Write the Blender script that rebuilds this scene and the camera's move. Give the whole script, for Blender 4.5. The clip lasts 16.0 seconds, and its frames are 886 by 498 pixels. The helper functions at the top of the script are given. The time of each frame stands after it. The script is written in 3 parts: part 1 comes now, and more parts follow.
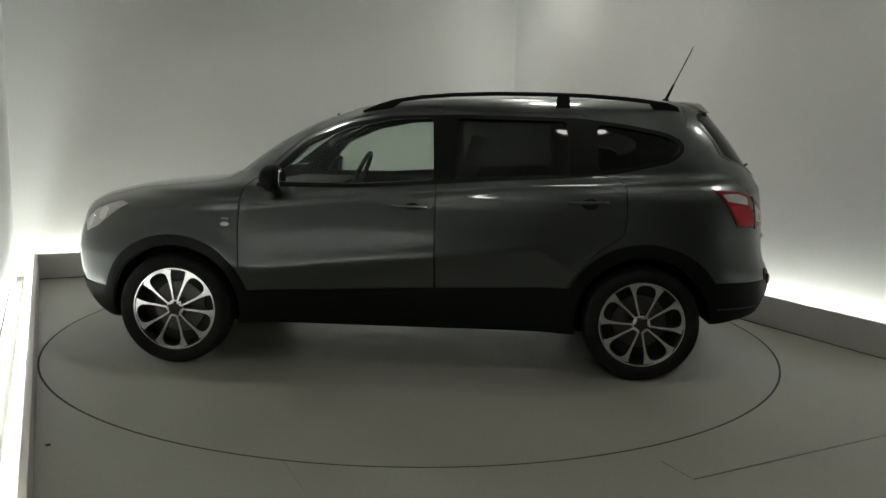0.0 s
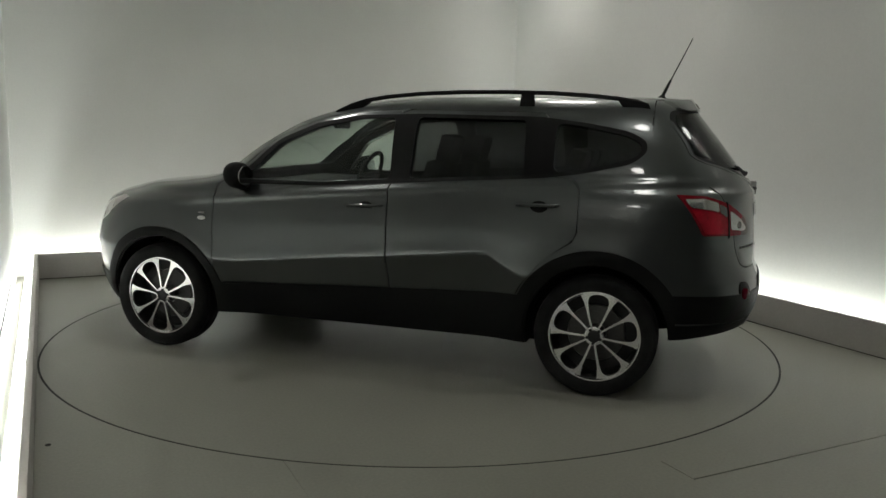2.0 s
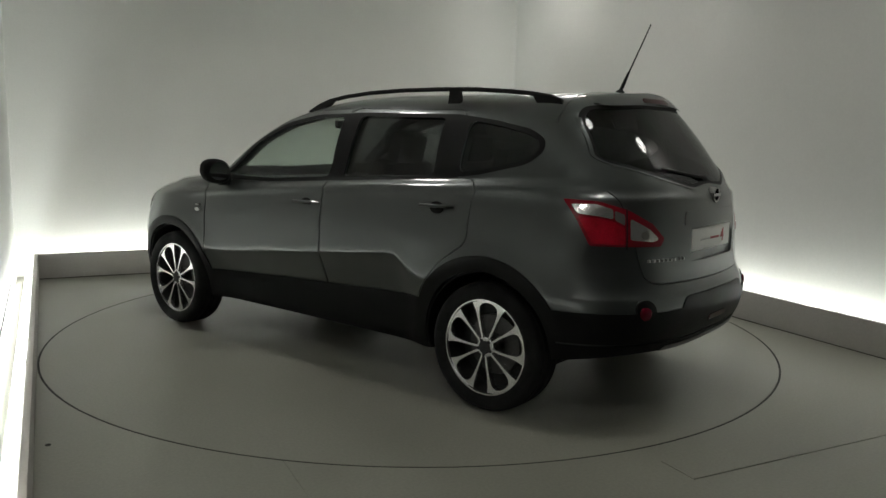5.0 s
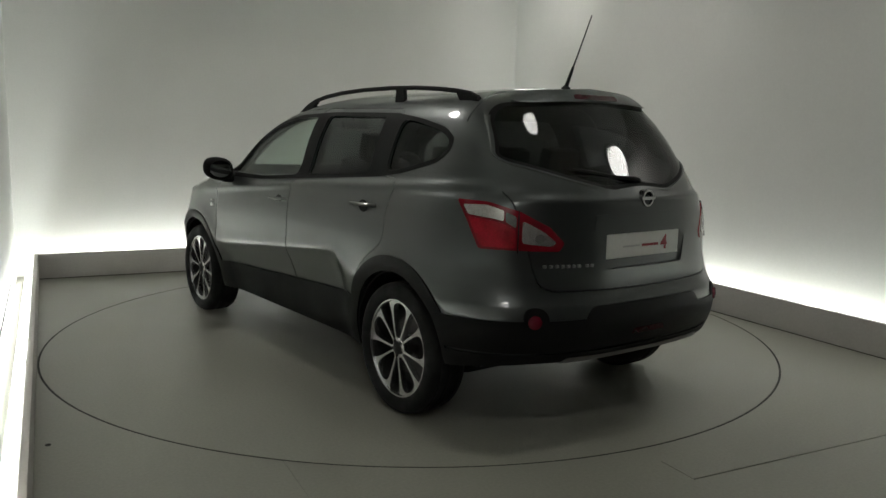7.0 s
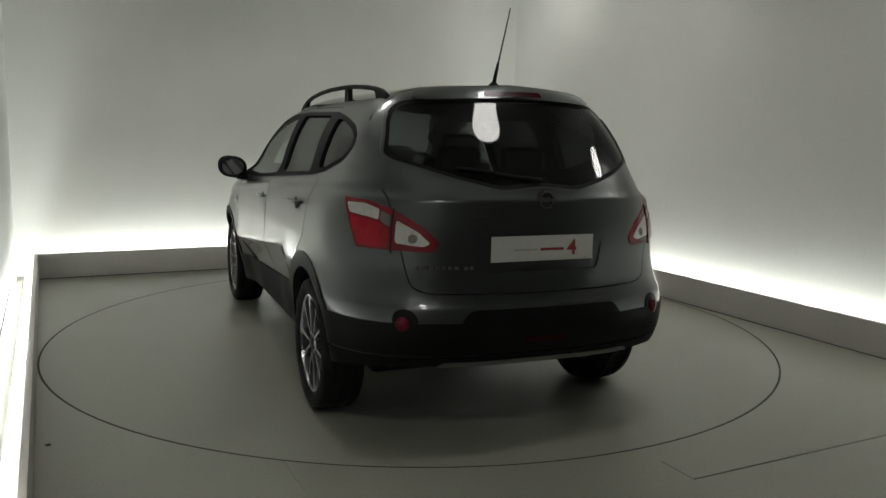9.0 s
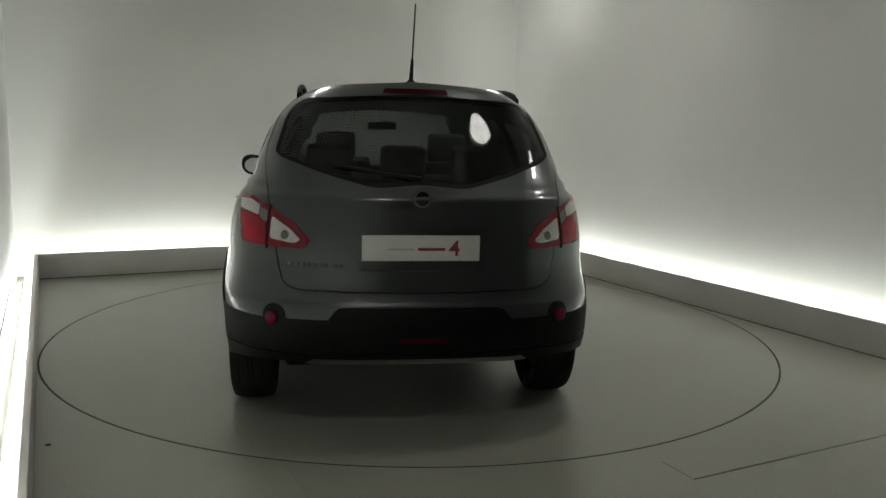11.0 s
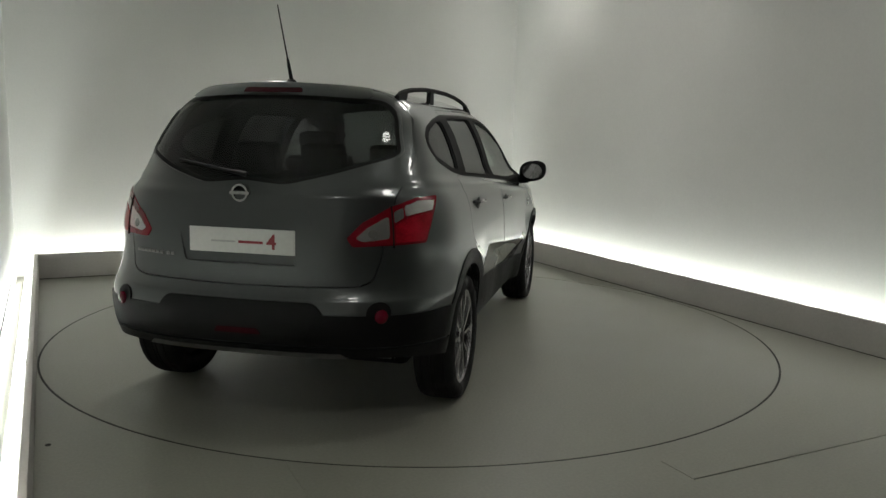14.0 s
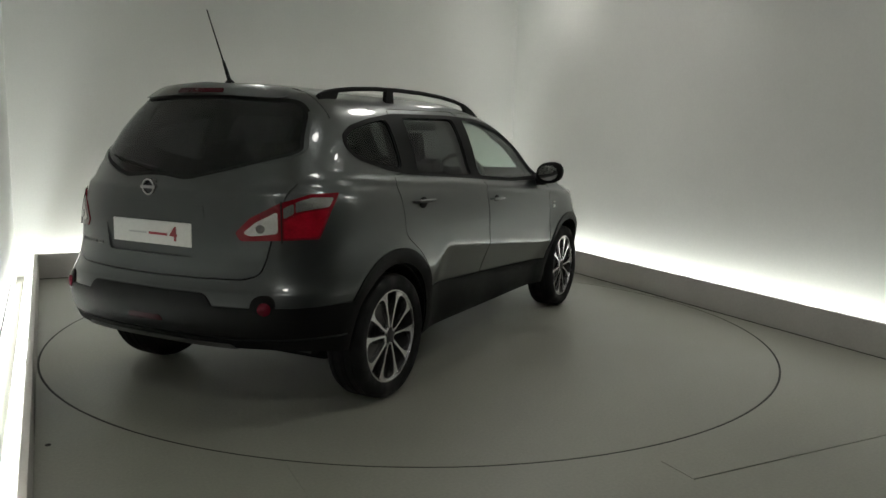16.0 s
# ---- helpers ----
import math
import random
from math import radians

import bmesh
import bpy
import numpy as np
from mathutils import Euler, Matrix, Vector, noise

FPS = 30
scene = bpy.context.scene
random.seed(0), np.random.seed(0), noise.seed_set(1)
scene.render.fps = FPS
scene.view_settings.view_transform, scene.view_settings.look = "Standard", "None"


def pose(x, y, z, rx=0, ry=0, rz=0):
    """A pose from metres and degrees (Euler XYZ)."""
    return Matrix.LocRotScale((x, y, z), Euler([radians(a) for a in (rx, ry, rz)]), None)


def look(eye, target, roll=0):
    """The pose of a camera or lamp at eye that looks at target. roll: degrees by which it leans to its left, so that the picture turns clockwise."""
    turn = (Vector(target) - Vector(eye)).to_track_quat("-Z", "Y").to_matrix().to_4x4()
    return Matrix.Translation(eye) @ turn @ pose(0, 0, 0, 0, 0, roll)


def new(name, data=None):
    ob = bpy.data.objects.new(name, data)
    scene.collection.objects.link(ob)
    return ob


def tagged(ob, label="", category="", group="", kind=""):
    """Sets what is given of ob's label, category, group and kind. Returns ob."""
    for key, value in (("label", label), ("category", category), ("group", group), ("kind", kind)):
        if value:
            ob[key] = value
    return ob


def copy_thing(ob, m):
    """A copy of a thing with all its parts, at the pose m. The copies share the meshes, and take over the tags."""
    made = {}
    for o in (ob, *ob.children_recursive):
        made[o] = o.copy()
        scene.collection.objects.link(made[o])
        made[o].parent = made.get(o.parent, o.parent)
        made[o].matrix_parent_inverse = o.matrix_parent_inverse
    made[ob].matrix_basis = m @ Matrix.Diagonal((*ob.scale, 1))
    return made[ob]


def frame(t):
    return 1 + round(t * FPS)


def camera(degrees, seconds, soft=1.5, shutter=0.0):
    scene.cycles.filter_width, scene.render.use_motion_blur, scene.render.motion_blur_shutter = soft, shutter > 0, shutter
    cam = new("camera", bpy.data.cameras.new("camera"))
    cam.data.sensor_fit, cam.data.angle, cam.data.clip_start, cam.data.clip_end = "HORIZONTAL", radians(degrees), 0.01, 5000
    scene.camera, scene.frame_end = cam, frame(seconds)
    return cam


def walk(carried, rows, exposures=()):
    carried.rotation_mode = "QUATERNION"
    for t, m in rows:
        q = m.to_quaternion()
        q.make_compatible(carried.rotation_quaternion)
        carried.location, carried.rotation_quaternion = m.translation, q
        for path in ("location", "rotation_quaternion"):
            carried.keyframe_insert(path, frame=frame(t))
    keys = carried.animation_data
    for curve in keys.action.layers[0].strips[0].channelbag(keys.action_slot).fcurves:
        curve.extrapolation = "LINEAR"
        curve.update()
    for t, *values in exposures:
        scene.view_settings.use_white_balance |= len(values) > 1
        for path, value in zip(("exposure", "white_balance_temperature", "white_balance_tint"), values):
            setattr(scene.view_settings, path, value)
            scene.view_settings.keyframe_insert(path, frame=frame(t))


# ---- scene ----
from mathutils.bvhtree import BVHTree
from mathutils.interpolate import poly_3d_calc
import functools

# ---- camera ----
cam = camera(58.254, 16.0, soft=1.5)
EYE = (0.0, -5.6801, 1.4093)
AIM = (0.0 + 0.03293, -5.6801 + 0.98901, 1.4093 - 0.14414)
walk(cam, [(0.0, look(EYE, AIM, 1.2375)), (16.0, look(EYE, AIM, 1.2375))])

# ---- light ----
ROOM = radians(24.674)          # the room stands turned to the camera's line
CU, SU = math.cos(ROOM), math.sin(ROOM)


def room(u, v, z=0.0):
    """A place in the room: u across it, v towards its back wall."""
    return Vector((u * CU - v * SU, u * SU + v * CU, z))


scene.view_settings.exposure = 0.0
world = bpy.data.worlds.new("studio_world")
world.use_nodes = True
world.node_tree.nodes["Background"].inputs[0].default_value = (0.5, 0.5, 0.5, 1)
world.node_tree.nodes["Background"].inputs[1].default_value = 0.02
scene.world = world

CEIL = 3.3
# u, v, power; the last lamp is an unseen fill added for the front left floor
LAMPS = [(0.1, -2.4, 2.5), (2.42, -2.4, 4), (-1.35, 0.3, 8.5), (1.4, 0.3, 6.5), (2.1, 2.0, 0.8), (-2.2, -4.6, 6)]
STRIP = 37.5                  # the tubes behind the kerb


# ---- materials ----
def material(name, base, rough=0.5, metal=0.0, grain=0.0, grain_size=60.0, stain=0.0, stain_size=1.5, bump=0.0, **more):
    m = bpy.data.materials.new(name)
    m.use_nodes = True
    nt = m.node_tree
    b = nt.nodes["Principled BSDF"]
    b.inputs["Base Color"].default_value = (*base, 1)
    b.inputs["Roughness"].default_value = rough
    b.inputs["Metallic"].default_value = metal
    for key, value in more.items():
        b.inputs[key.replace("_", " ")].default_value = value
    if grain or stain or bump:
        co = nt.nodes.new("ShaderNodeTexCoord")
        fine = nt.nodes.new("ShaderNodeTexNoise")
        fine.inputs["Scale"].default_value = grain_size
        fine.inputs["Detail"].default_value = 4
        big = nt.nodes.new("ShaderNodeTexNoise")
        big.inputs["Scale"].default_value = stain_size
        big.inputs["Detail"].default_value = 5
        for n in (fine, big):
            nt.links.new(co.outputs["Object"], n.inputs["Vector"])

        def around(src, amount):
            r = nt.nodes.new("ShaderNodeMapRange")
            r.inputs["From Min"].default_value, r.inputs["From Max"].default_value = 0.3, 0.7
            r.inputs["To Min"].default_value, r.inputs["To Max"].default_value = 1 - amount, 1 + amount
            nt.links.new(src, r.inputs["Value"])
            return r.outputs["Result"]
        mul = nt.nodes.new("ShaderNodeMath")
        mul.operation = "MULTIPLY"
        nt.links.new(around(fine.outputs["Fac"], grain), mul.inputs[0])
        nt.links.new(around(big.outputs["Fac"], stain), mul.inputs[1])
        tint = nt.nodes.new("ShaderNodeVectorMath")
        tint.operation = "SCALE"
        tint.inputs[0].default_value = base
        nt.links.new(mul.outputs[0], tint.inputs["Scale"])
        nt.links.new(tint.outputs[0], b.inputs["Base Color"])
        rr = nt.nodes.new("ShaderNodeMath")
        rr.operation = "MULTIPLY"
        rr.inputs[0].default_value = rough
        nt.links.new(around(big.outputs["Fac"], min(0.5, stain * 2)), rr.inputs[1])
        nt.links.new(rr.outputs[0], b.inputs["Roughness"])
        if bump:
            bp = nt.nodes.new("ShaderNodeBump")
            bp.inputs["Strength"].default_value = bump
            bp.inputs["Distance"].default_value = 0.002
            nt.links.new(fine.outputs["Fac"], bp.inputs["Height"])
            nt.links.new(bp.outputs[0], b.inputs["Normal"])
    return m


def glowing(name, colour, strength):
    m = material(name, (0.8, 0.8, 0.8))
    b = m.node_tree.nodes["Principled BSDF"]
    b.inputs["Emission Color"].default_value = (*colour, 1)
    b.inputs["Emission Strength"].default_value = strength
    return m


WALL = material("white_wall_paint", (0.70, 0.70, 0.674), 0.75, grain=0.02, stain=0.04, stain_size=0.8, bump=0.15)
DARK_END = material("dark_unseen_wall", (0.10, 0.10, 0.10), 0.7, grain=0.05, stain=0.1)
FLOOR = material("grey_floor_paint", (0.250, 0.250, 0.212), 0.40, grain=0.07, grain_size=70, stain=0.11, stain_size=1.1, bump=0.12)
DISC = material("grey_turntable_paint", (0.245, 0.245, 0.208), 0.40, grain=0.07, grain_size=70, stain=0.10, stain_size=1.3, bump=0.12)
KERB = material("grey_kerb_paint", (0.46, 0.445, 0.42), 0.6, grain=0.04, stain=0.06, stain_size=2.0, bump=0.1)
DARK = material("dark_joint_and_shade", (0.015, 0.015, 0.014), 0.8, grain=0.2)
TUBE = glowing("cold_white_tube", (0.95, 1.0, 0.955), STRIP)
LENS = glowing("lamp_lens", (1.0, 0.98, 0.93), 9.0)
DULL = material("dull_dark_metal", (0.06, 0.06, 0.06), 0.5, 1.0, grain=0.1)
STEEL = material("brushed_steel", (0.5, 0.5, 0.5), 0.35, 1.0, grain=0.05)

PAINT = material("grey_metallic_paint", (0.068, 0.075, 0.074), 0.31, 0.82, grain=0.10, grain_size=900, stain=0.03,
                 Coat_Weight=1.0, Coat_Roughness=0.03)
PLASTIC = material("black_textured_plastic", (0.006, 0.006, 0.006), 0.5, grain=0.2, grain_size=400, stain=0.15, bump=0.3, Specular_IOR_Level=0.12)
GLOSS = material("satin_black_trim", (0.005, 0.005, 0.005), 0.65, grain=0.1, Specular_IOR_Level=0.15)
RUBBER = material("tyre_rubber", (0.012, 0.012, 0.012), 0.8, grain=0.2, grain_size=200, stain=0.2, stain_size=8, bump=0.3, Specular_IOR_Level=0.2)
ALLOY = material("machined_alloy", (0.74, 0.74, 0.75), 0.26, 1.0, grain=0.05, grain_size=300)
POCKET = material("black_alloy_pocket", (0.006, 0.006, 0.006), 0.5, 0.0, grain=0.1)
EMBLEM = material("worn_chrome", (0.42, 0.42, 0.42), 0.2, 1.0)
MIRROR = material("mirror_glass", (0.70, 0.70, 0.71), 0.03, 1.0)
ALLOY_DULL = material("dull_badge_metal", (0.22, 0.22, 0.22), 0.35, 1.0)
CHROME = material("chrome", (0.78, 0.78, 0.78), 0.08, 1.0)
DISCMETAL = material("brake_disc_steel", (0.10, 0.098, 0.095), 0.45, 1.0, grain=0.1, grain_size=100)
FABRIC = material("black_seat_cloth", (0.018, 0.018, 0.019), 0.9, grain=0.25, grain_size=500, bump=0.4)
CABIN = material("dark_cabin_plastic", (0.02, 0.02, 0.021), 0.7, grain=0.2, grain_size=300)
SHELL = material("dark_red_lamp_shell", (0.17, 0.003, 0.010), 0.12, grain=0.1, Coat_Weight=0.3, Coat_Roughness=0.03)
RED = material("red_lamp_lens", (0.30, 0.004, 0.014), 0.12, grain=0.15, grain_size=120, stain=0.30, stain_size=14, Coat_Weight=0.35, Coat_Roughness=0.04, Specular_IOR_Level=0.25)
CLEAR = material("clear_lamp_lens", (0.60, 0.58, 0.57), 0.16, 0.8, grain=0.12, grain_size=70, Coat_Weight=1.0, Coat_Roughness=0.03)
BULB = material("grey_bulb_lens", (0.12, 0.115, 0.11), 0.15, grain=0.2, grain_size=150, Coat_Weight=1.0, Coat_Roughness=0.03)
DARKRED = material("dark_red_reflector", (0.10, 0.003, 0.012), 0.2, grain=0.1, Specular_IOR_Level=0.25)
UNLIT = material("unlit_red_lens", (0.035, 0.002, 0.005), 0.2, grain=0.1, Specular_IOR_Level=0.2)
PLATE = material("white_plate", (0.62, 0.62, 0.60), 0.4, grain=0.03, stain=0.04)
PLATE_RED = material("red_print", (0.28, 0.03, 0.04), 0.5)
PLATE_GREY = material("grey_print", (0.42, 0.42, 0.42), 0.5)


def glass(name, tint):
    """A tinted pane: clear seen straight on, with a gloss that grows at a slant."""
    m = bpy.data.materials.new(name)
    m.use_nodes = True
    nt = m.node_tree
    nt.nodes.remove(nt.nodes["Principled BSDF"])
    clear = nt.nodes.new("ShaderNodeBsdfTransparent")
    clear.inputs["Color"].default_value = (*tint, 1)
    gloss = nt.nodes.new("ShaderNodeBsdfGlossy")
    gloss.inputs["Roughness"].default_value = 0.0
    slant = nt.nodes.new("ShaderNodeLayerWeight")
    slant.inputs["Blend"].default_value = 0.5
    power = nt.nodes.new("ShaderNodeMath")
    power.operation = "POWER"
    power.inputs[1].default_value = 5.0
    share = nt.nodes.new("ShaderNodeMath")
    share.operation = "MULTIPLY_ADD"
    share.inputs[1].default_value, share.inputs[2].default_value = 0.90, 0.035
    mix = nt.nodes.new("ShaderNodeMixShader")
    nt.links.new(slant.outputs["Facing"], power.inputs[0])
    nt.links.new(power.outputs[0], share.inputs[0])
    nt.links.new(share.outputs[0], mix.inputs[0])
    nt.links.new(clear.outputs[0], mix.inputs[1])
    nt.links.new(gloss.outputs[0], mix.inputs[2])
    nt.links.new(mix.outputs[0], nt.nodes["Material Output"].inputs[0])
    return m


GLASS = glass("green_tinted_glass", (0.87, 0.91, 0.885))
PRIVACY = glass("privacy_glass", (0.37, 0.38, 0.38))


# ---- mesh helpers ----
PANELS = ("body", "front_door", "rear_door", "window", "quarter_window", "windscreen", "tailgate", "rear_window", "spoiler", "cladding",
          "window_trim", "glass_border", "tail_lamp", "lens", "headlamp")



def mesh_of(bm, name="mesh"):
    me = bpy.data.meshes.new(name)
    bm.to_mesh(me)
    bm.free()
    return me


def smooth(me, degrees=32):
    me.polygons.foreach_set("use_smooth", [True] * len(me.polygons))
    me.set_sharp_from_angle(angle=radians(degrees))
    return me


def part(name, shape, mat, parent, label="", angle=32):
    me = shape if isinstance(shape, bpy.types.Mesh) else mesh_of(shape, name)
    me.name = name
    me.materials.clear()
    me.materials.append(mat)
    smooth(me, angle)
    if name in PANELS:
        body_normals(me)
    ob = new(name, me)
    ob.parent = parent
    if label:
        ob["label"] = label
    return ob


def add_box(bm, lo, hi, bevel=0.0, m=None):
    r = bmesh.ops.create_cube(bm, size=1.0)
    c = [(a + b) / 2 for a, b in zip(lo, hi)]
    s = [b - a for a, b in zip(lo, hi)]
    for v in r["verts"]:
        v.co = Vector((v.co.x * s[0] + c[0], v.co.y * s[1] + c[1], v.co.z * s[2] + c[2]))
    vs = r["verts"]
    if bevel:
        es = list({e for v in vs for e in v.link_edges})
        g = bmesh.ops.bevel(bm, geom=es, offset=bevel, segments=2, affect="EDGES", profile=0.6)
        vs = list({v for f in g["faces"] for v in f.verts} | {v for v in vs if v.is_valid})
    if m is not None:
        bmesh.ops.transform(bm, matrix=m, verts=[v for v in vs if v.is_valid])
    return bm


def box(lo, hi, bevel=0.0, m=None):
    return add_box(bmesh.new(), lo, hi, bevel, m)


def prism(poly, axis, lo, hi):
    """A polygon extruded along x, y or z; its two numbers are the other axes in order."""
    bm = bmesh.new()
    rings = []
    for w in (lo, hi):
        ring = []
        for a, b in poly:
            ring.append(bm.verts.new({"x": (w, a, b), "y": (a, w, b), "z": (a, b, w)}[axis]))
        rings.append(ring)
    n = len(poly)
    bm.faces.new(rings[0])
    bm.faces.new(rings[1][::-1])
    for i in range(n):
        bm.faces.new((rings[0][i], rings[1][i], rings[1][(i + 1) % n], rings[0][(i + 1) % n]))
    bmesh.ops.recalc_face_normals(bm, faces=bm.faces)
    return mesh_of(bm)


def circle(cx, cy, r, n=48):
    return [(cx + r * math.cos(2 * math.pi * i / n), cy + r * math.sin(2 * math.pi * i / n)) for i in range(n)]


def rounded(poly, r=0.03, n=4):
    """The polygon with its corners rounded."""
    out = []
    k = len(poly)
    for i in range(k):
        p, a, b = Vector(poly[i]), Vector(poly[i - 1]), Vector(poly[(i + 1) % k])
        d1, d2 = (a - p), (b - p)
        q = min(r, d1.length * 0.45, d2.length * 0.45)
        s, e = p + d1.normalized() * q, p + d2.normalized() * q
        for j in range(n + 1):
            t = j / n
            out.append(tuple((1 - t) ** 2 * s + 2 * t * (1 - t) * p + t * t * e))
    return out


def grown(poly, d):
    """The polygon moved outwards by d."""
    k = len(poly)
    area = sum(poly[i][0] * poly[(i + 1) % k][1] - poly[(i + 1) % k][0] * poly[i][1] for i in range(k))
    s = 1 if area > 0 else -1
    out = []
    for i in range(k):
        p, a, b = Vector(poly[i]), Vector(poly[i - 1]), Vector(poly[(i + 1) % k])
        n1 = Vector(((p - a).y, -(p - a).x)).normalized() * s
        n2 = Vector(((b - p).y, -(b - p).x)).normalized() * s
        n = (n1 + n2)
        n = n / max(0.5, n.length_squared / 2)
        out.append(tuple(p + n * d))
    return out


def csg(base, *steps):
    """base with meshes taken away (-), added (+) or met (&), in turn."""
    ob = new("tool", base)
    others = []
    for op, me in steps:
        o = new("tool", me)
        others.append(o)
        mod = ob.modifiers.new("cut", "BOOLEAN")
        mod.operation = {"-": "DIFFERENCE", "+": "UNION", "&": "INTERSECT"}[op]
        mod.solver = "MANIFOLD"
        mod.object = o
    deps = bpy.context.evaluated_depsgraph_get()
    deps.update()
    me = bpy.data.meshes.new_from_object(ob.evaluated_get(deps))
    for o in (ob, *others):
        bpy.data.objects.remove(o)
    return me


def lathe(profile, n=48, closed=False):
    """A profile of (radius, y) turned about the y axis."""
    bm = bmesh.new()
    rings = []
    for r, y in profile:
        rings.append([bm.verts.new((r * math.cos(2 * math.pi * i / n), y, r * math.sin(2 * math.pi * i / n))) for i in range(n)])
    pairs = list(zip(rings, rings[1:])) + ([(rings[-1], rings[0])] if closed else [])
    for a, b in pairs:
        for i in range(n):
            bm.faces.new((a[i], a[(i + 1) % n], b[(i + 1) % n], b[i]))
    if not closed:
        bm.faces.new(rings[0])
        bm.faces.new(rings[-1])
    bmesh.ops.recalc_face_normals(bm, faces=bm.faces)
    return bm


def tube(points, radii, n=8, flat=1.0):
    """A tapered rod through the points; flat squeezes it sideways (y)."""
    bm = bmesh.new()
    rings = []
    for i, p in enumerate(points):
        p = Vector(p)
        d = (Vector(points[min(i + 1, len(points) - 1)]) - Vector(points[max(i - 1, 0)])).normalized()
        side = d.cross(Vector((0, 0, 1)))
        side = side.normalized() if side.length > 1e-4 else Vector((0, 1, 0))
        up = side.cross(d)
        r = radii[i] if isinstance(radii, (list, tuple)) else radii
        rings.append([bm.verts.new(p + side * math.cos(2 * math.pi * k / n) * r * flat + up * math.sin(2 * math.pi * k / n) * r) for k in range(n)])
    for a, b in zip(rings, rings[1:]):
        for k in range(n):
            bm.faces.new((a[k], a[(k + 1) % n], b[(k + 1) % n], b[k]))
    bm.faces.new(rings[0])
    bm.faces.new(rings[-1])
    bmesh.ops.recalc_face_normals(bm, faces=bm.faces)
    return bm


# ---- the room ----
TURN = Matrix.Rotation(ROOM, 4, "Z")
UL, UR, VB, VF = -2.66, 2.675, 3.115, -6.1       # wall faces
KL, KR, KB, KH, KT = -2.4725, 2.506, 2.915, 0.2324, 0.030   # kerb faces, height, thickness
DISC_R = 2.4582


def structure(name, bm, mat, label, category, angle=32):
    me = mesh_of(bm, name) if not isinstance(bm, bpy.types.Mesh) else bm
    me.name = name
    me.materials.clear()
    me.materials.append(mat)
    smooth(me, angle)
    ob = new(name, me)
    ob.matrix_basis = TURN
    return tagged(ob, label, category, kind="structure")


def build_room():
    # floor with a round well for the turntable and two narrow joints
    floor = prism([(UL - 0.2, VF - 0.2), (UR + 0.2, VF - 0.2), (UR + 0.2, VB + 0.2), (UL - 0.2, VB + 0.2)], "z", -0.12, 0.0)
    well = prism(circle(0, 0, DISC_R + 0.013, 160), "z", -0.05, 0.05)
    joint_a = box((-0.006, -2.824, -0.014), (KR, -2.815, 0.02))
    joint_b = box((-0.004, -2.82, -0.012), (0.000, -2.62, 0.02))
    joint_c = box((-1.5155, -5.5, -0.003), (-1.5125, -1.94, 0.02))
    floor = csg(floor, ("-", well), ("-", mesh_of(joint_a)), ("-", mesh_of(joint_b)), ("-", mesh_of(joint_c)))
    structure("floor", floor, FLOOR, "smooth grey painted studio floor with thin dark joints", "floor")
    bolt = new("floor_bolt", mesh_of(lathe_z([(0.0, 0.0), (0.013, 0.0), (0.012, 0.003), (0.0, 0.004)], 14)))
    bolt.data.materials.append(DARK)
    bolt.location = (-1.624, -2.258, 0.0)
    tagged(bolt, "small dark bolt head set in the grey floor", "bolt")
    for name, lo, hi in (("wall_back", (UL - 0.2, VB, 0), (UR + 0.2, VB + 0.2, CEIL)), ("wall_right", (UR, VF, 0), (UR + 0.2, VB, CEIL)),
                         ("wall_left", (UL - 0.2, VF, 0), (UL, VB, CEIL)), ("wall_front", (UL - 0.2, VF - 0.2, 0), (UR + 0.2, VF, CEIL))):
        # the end wall is out of view; its dark colour weakens reflections on the hatch
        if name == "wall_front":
            structure(name, box(lo, hi), DARK_END, "unseen end wall of the studio, made dark to dim the car's reflections", "wall")
        else:
            structure(name, box(lo, hi), WALL, "plain white painted studio wall lit from below", "wall")
    structure("ceiling", box((UL - 0.2, VF - 0.2, CEIL), (UR + 0.2, VB + 0.2, CEIL + 0.2)), WALL, "plain white painted studio ceiling", "ceiling")
    for name, lo, hi in (("kerb_back", (KL - KT, KB, 0), (KR + KT, KB + KT, KH)), ("kerb_right", (KR, -5.4, 0), (KR + KT, KB, KH)),
                         ("kerb_left", (KL - KT, -4.6, 0), (KL, KB, KH))):
        structure(name, box((lo[0], lo[1], 0.006), hi, 0.004), KERB, "low grey painted kerb board hiding the wall lights", "kerb")
        # a dark inset strip draws the shadow line at the kerb's foot
        structure(name.replace("kerb", "kerb_shade"), box((lo[0] + 0.006, lo[1] + 0.006, 0.0), (hi[0] - 0.006, hi[1] - 0.006, 0.006)), DARK, "dark strip put in for the shadow line under the kerb board", "gap")
    structure("trim", box((UL, -4.6, 0.160), (UL + 0.006, 2.0, 0.175)), DARK, "thin dark strip along the lit wall", "trim")


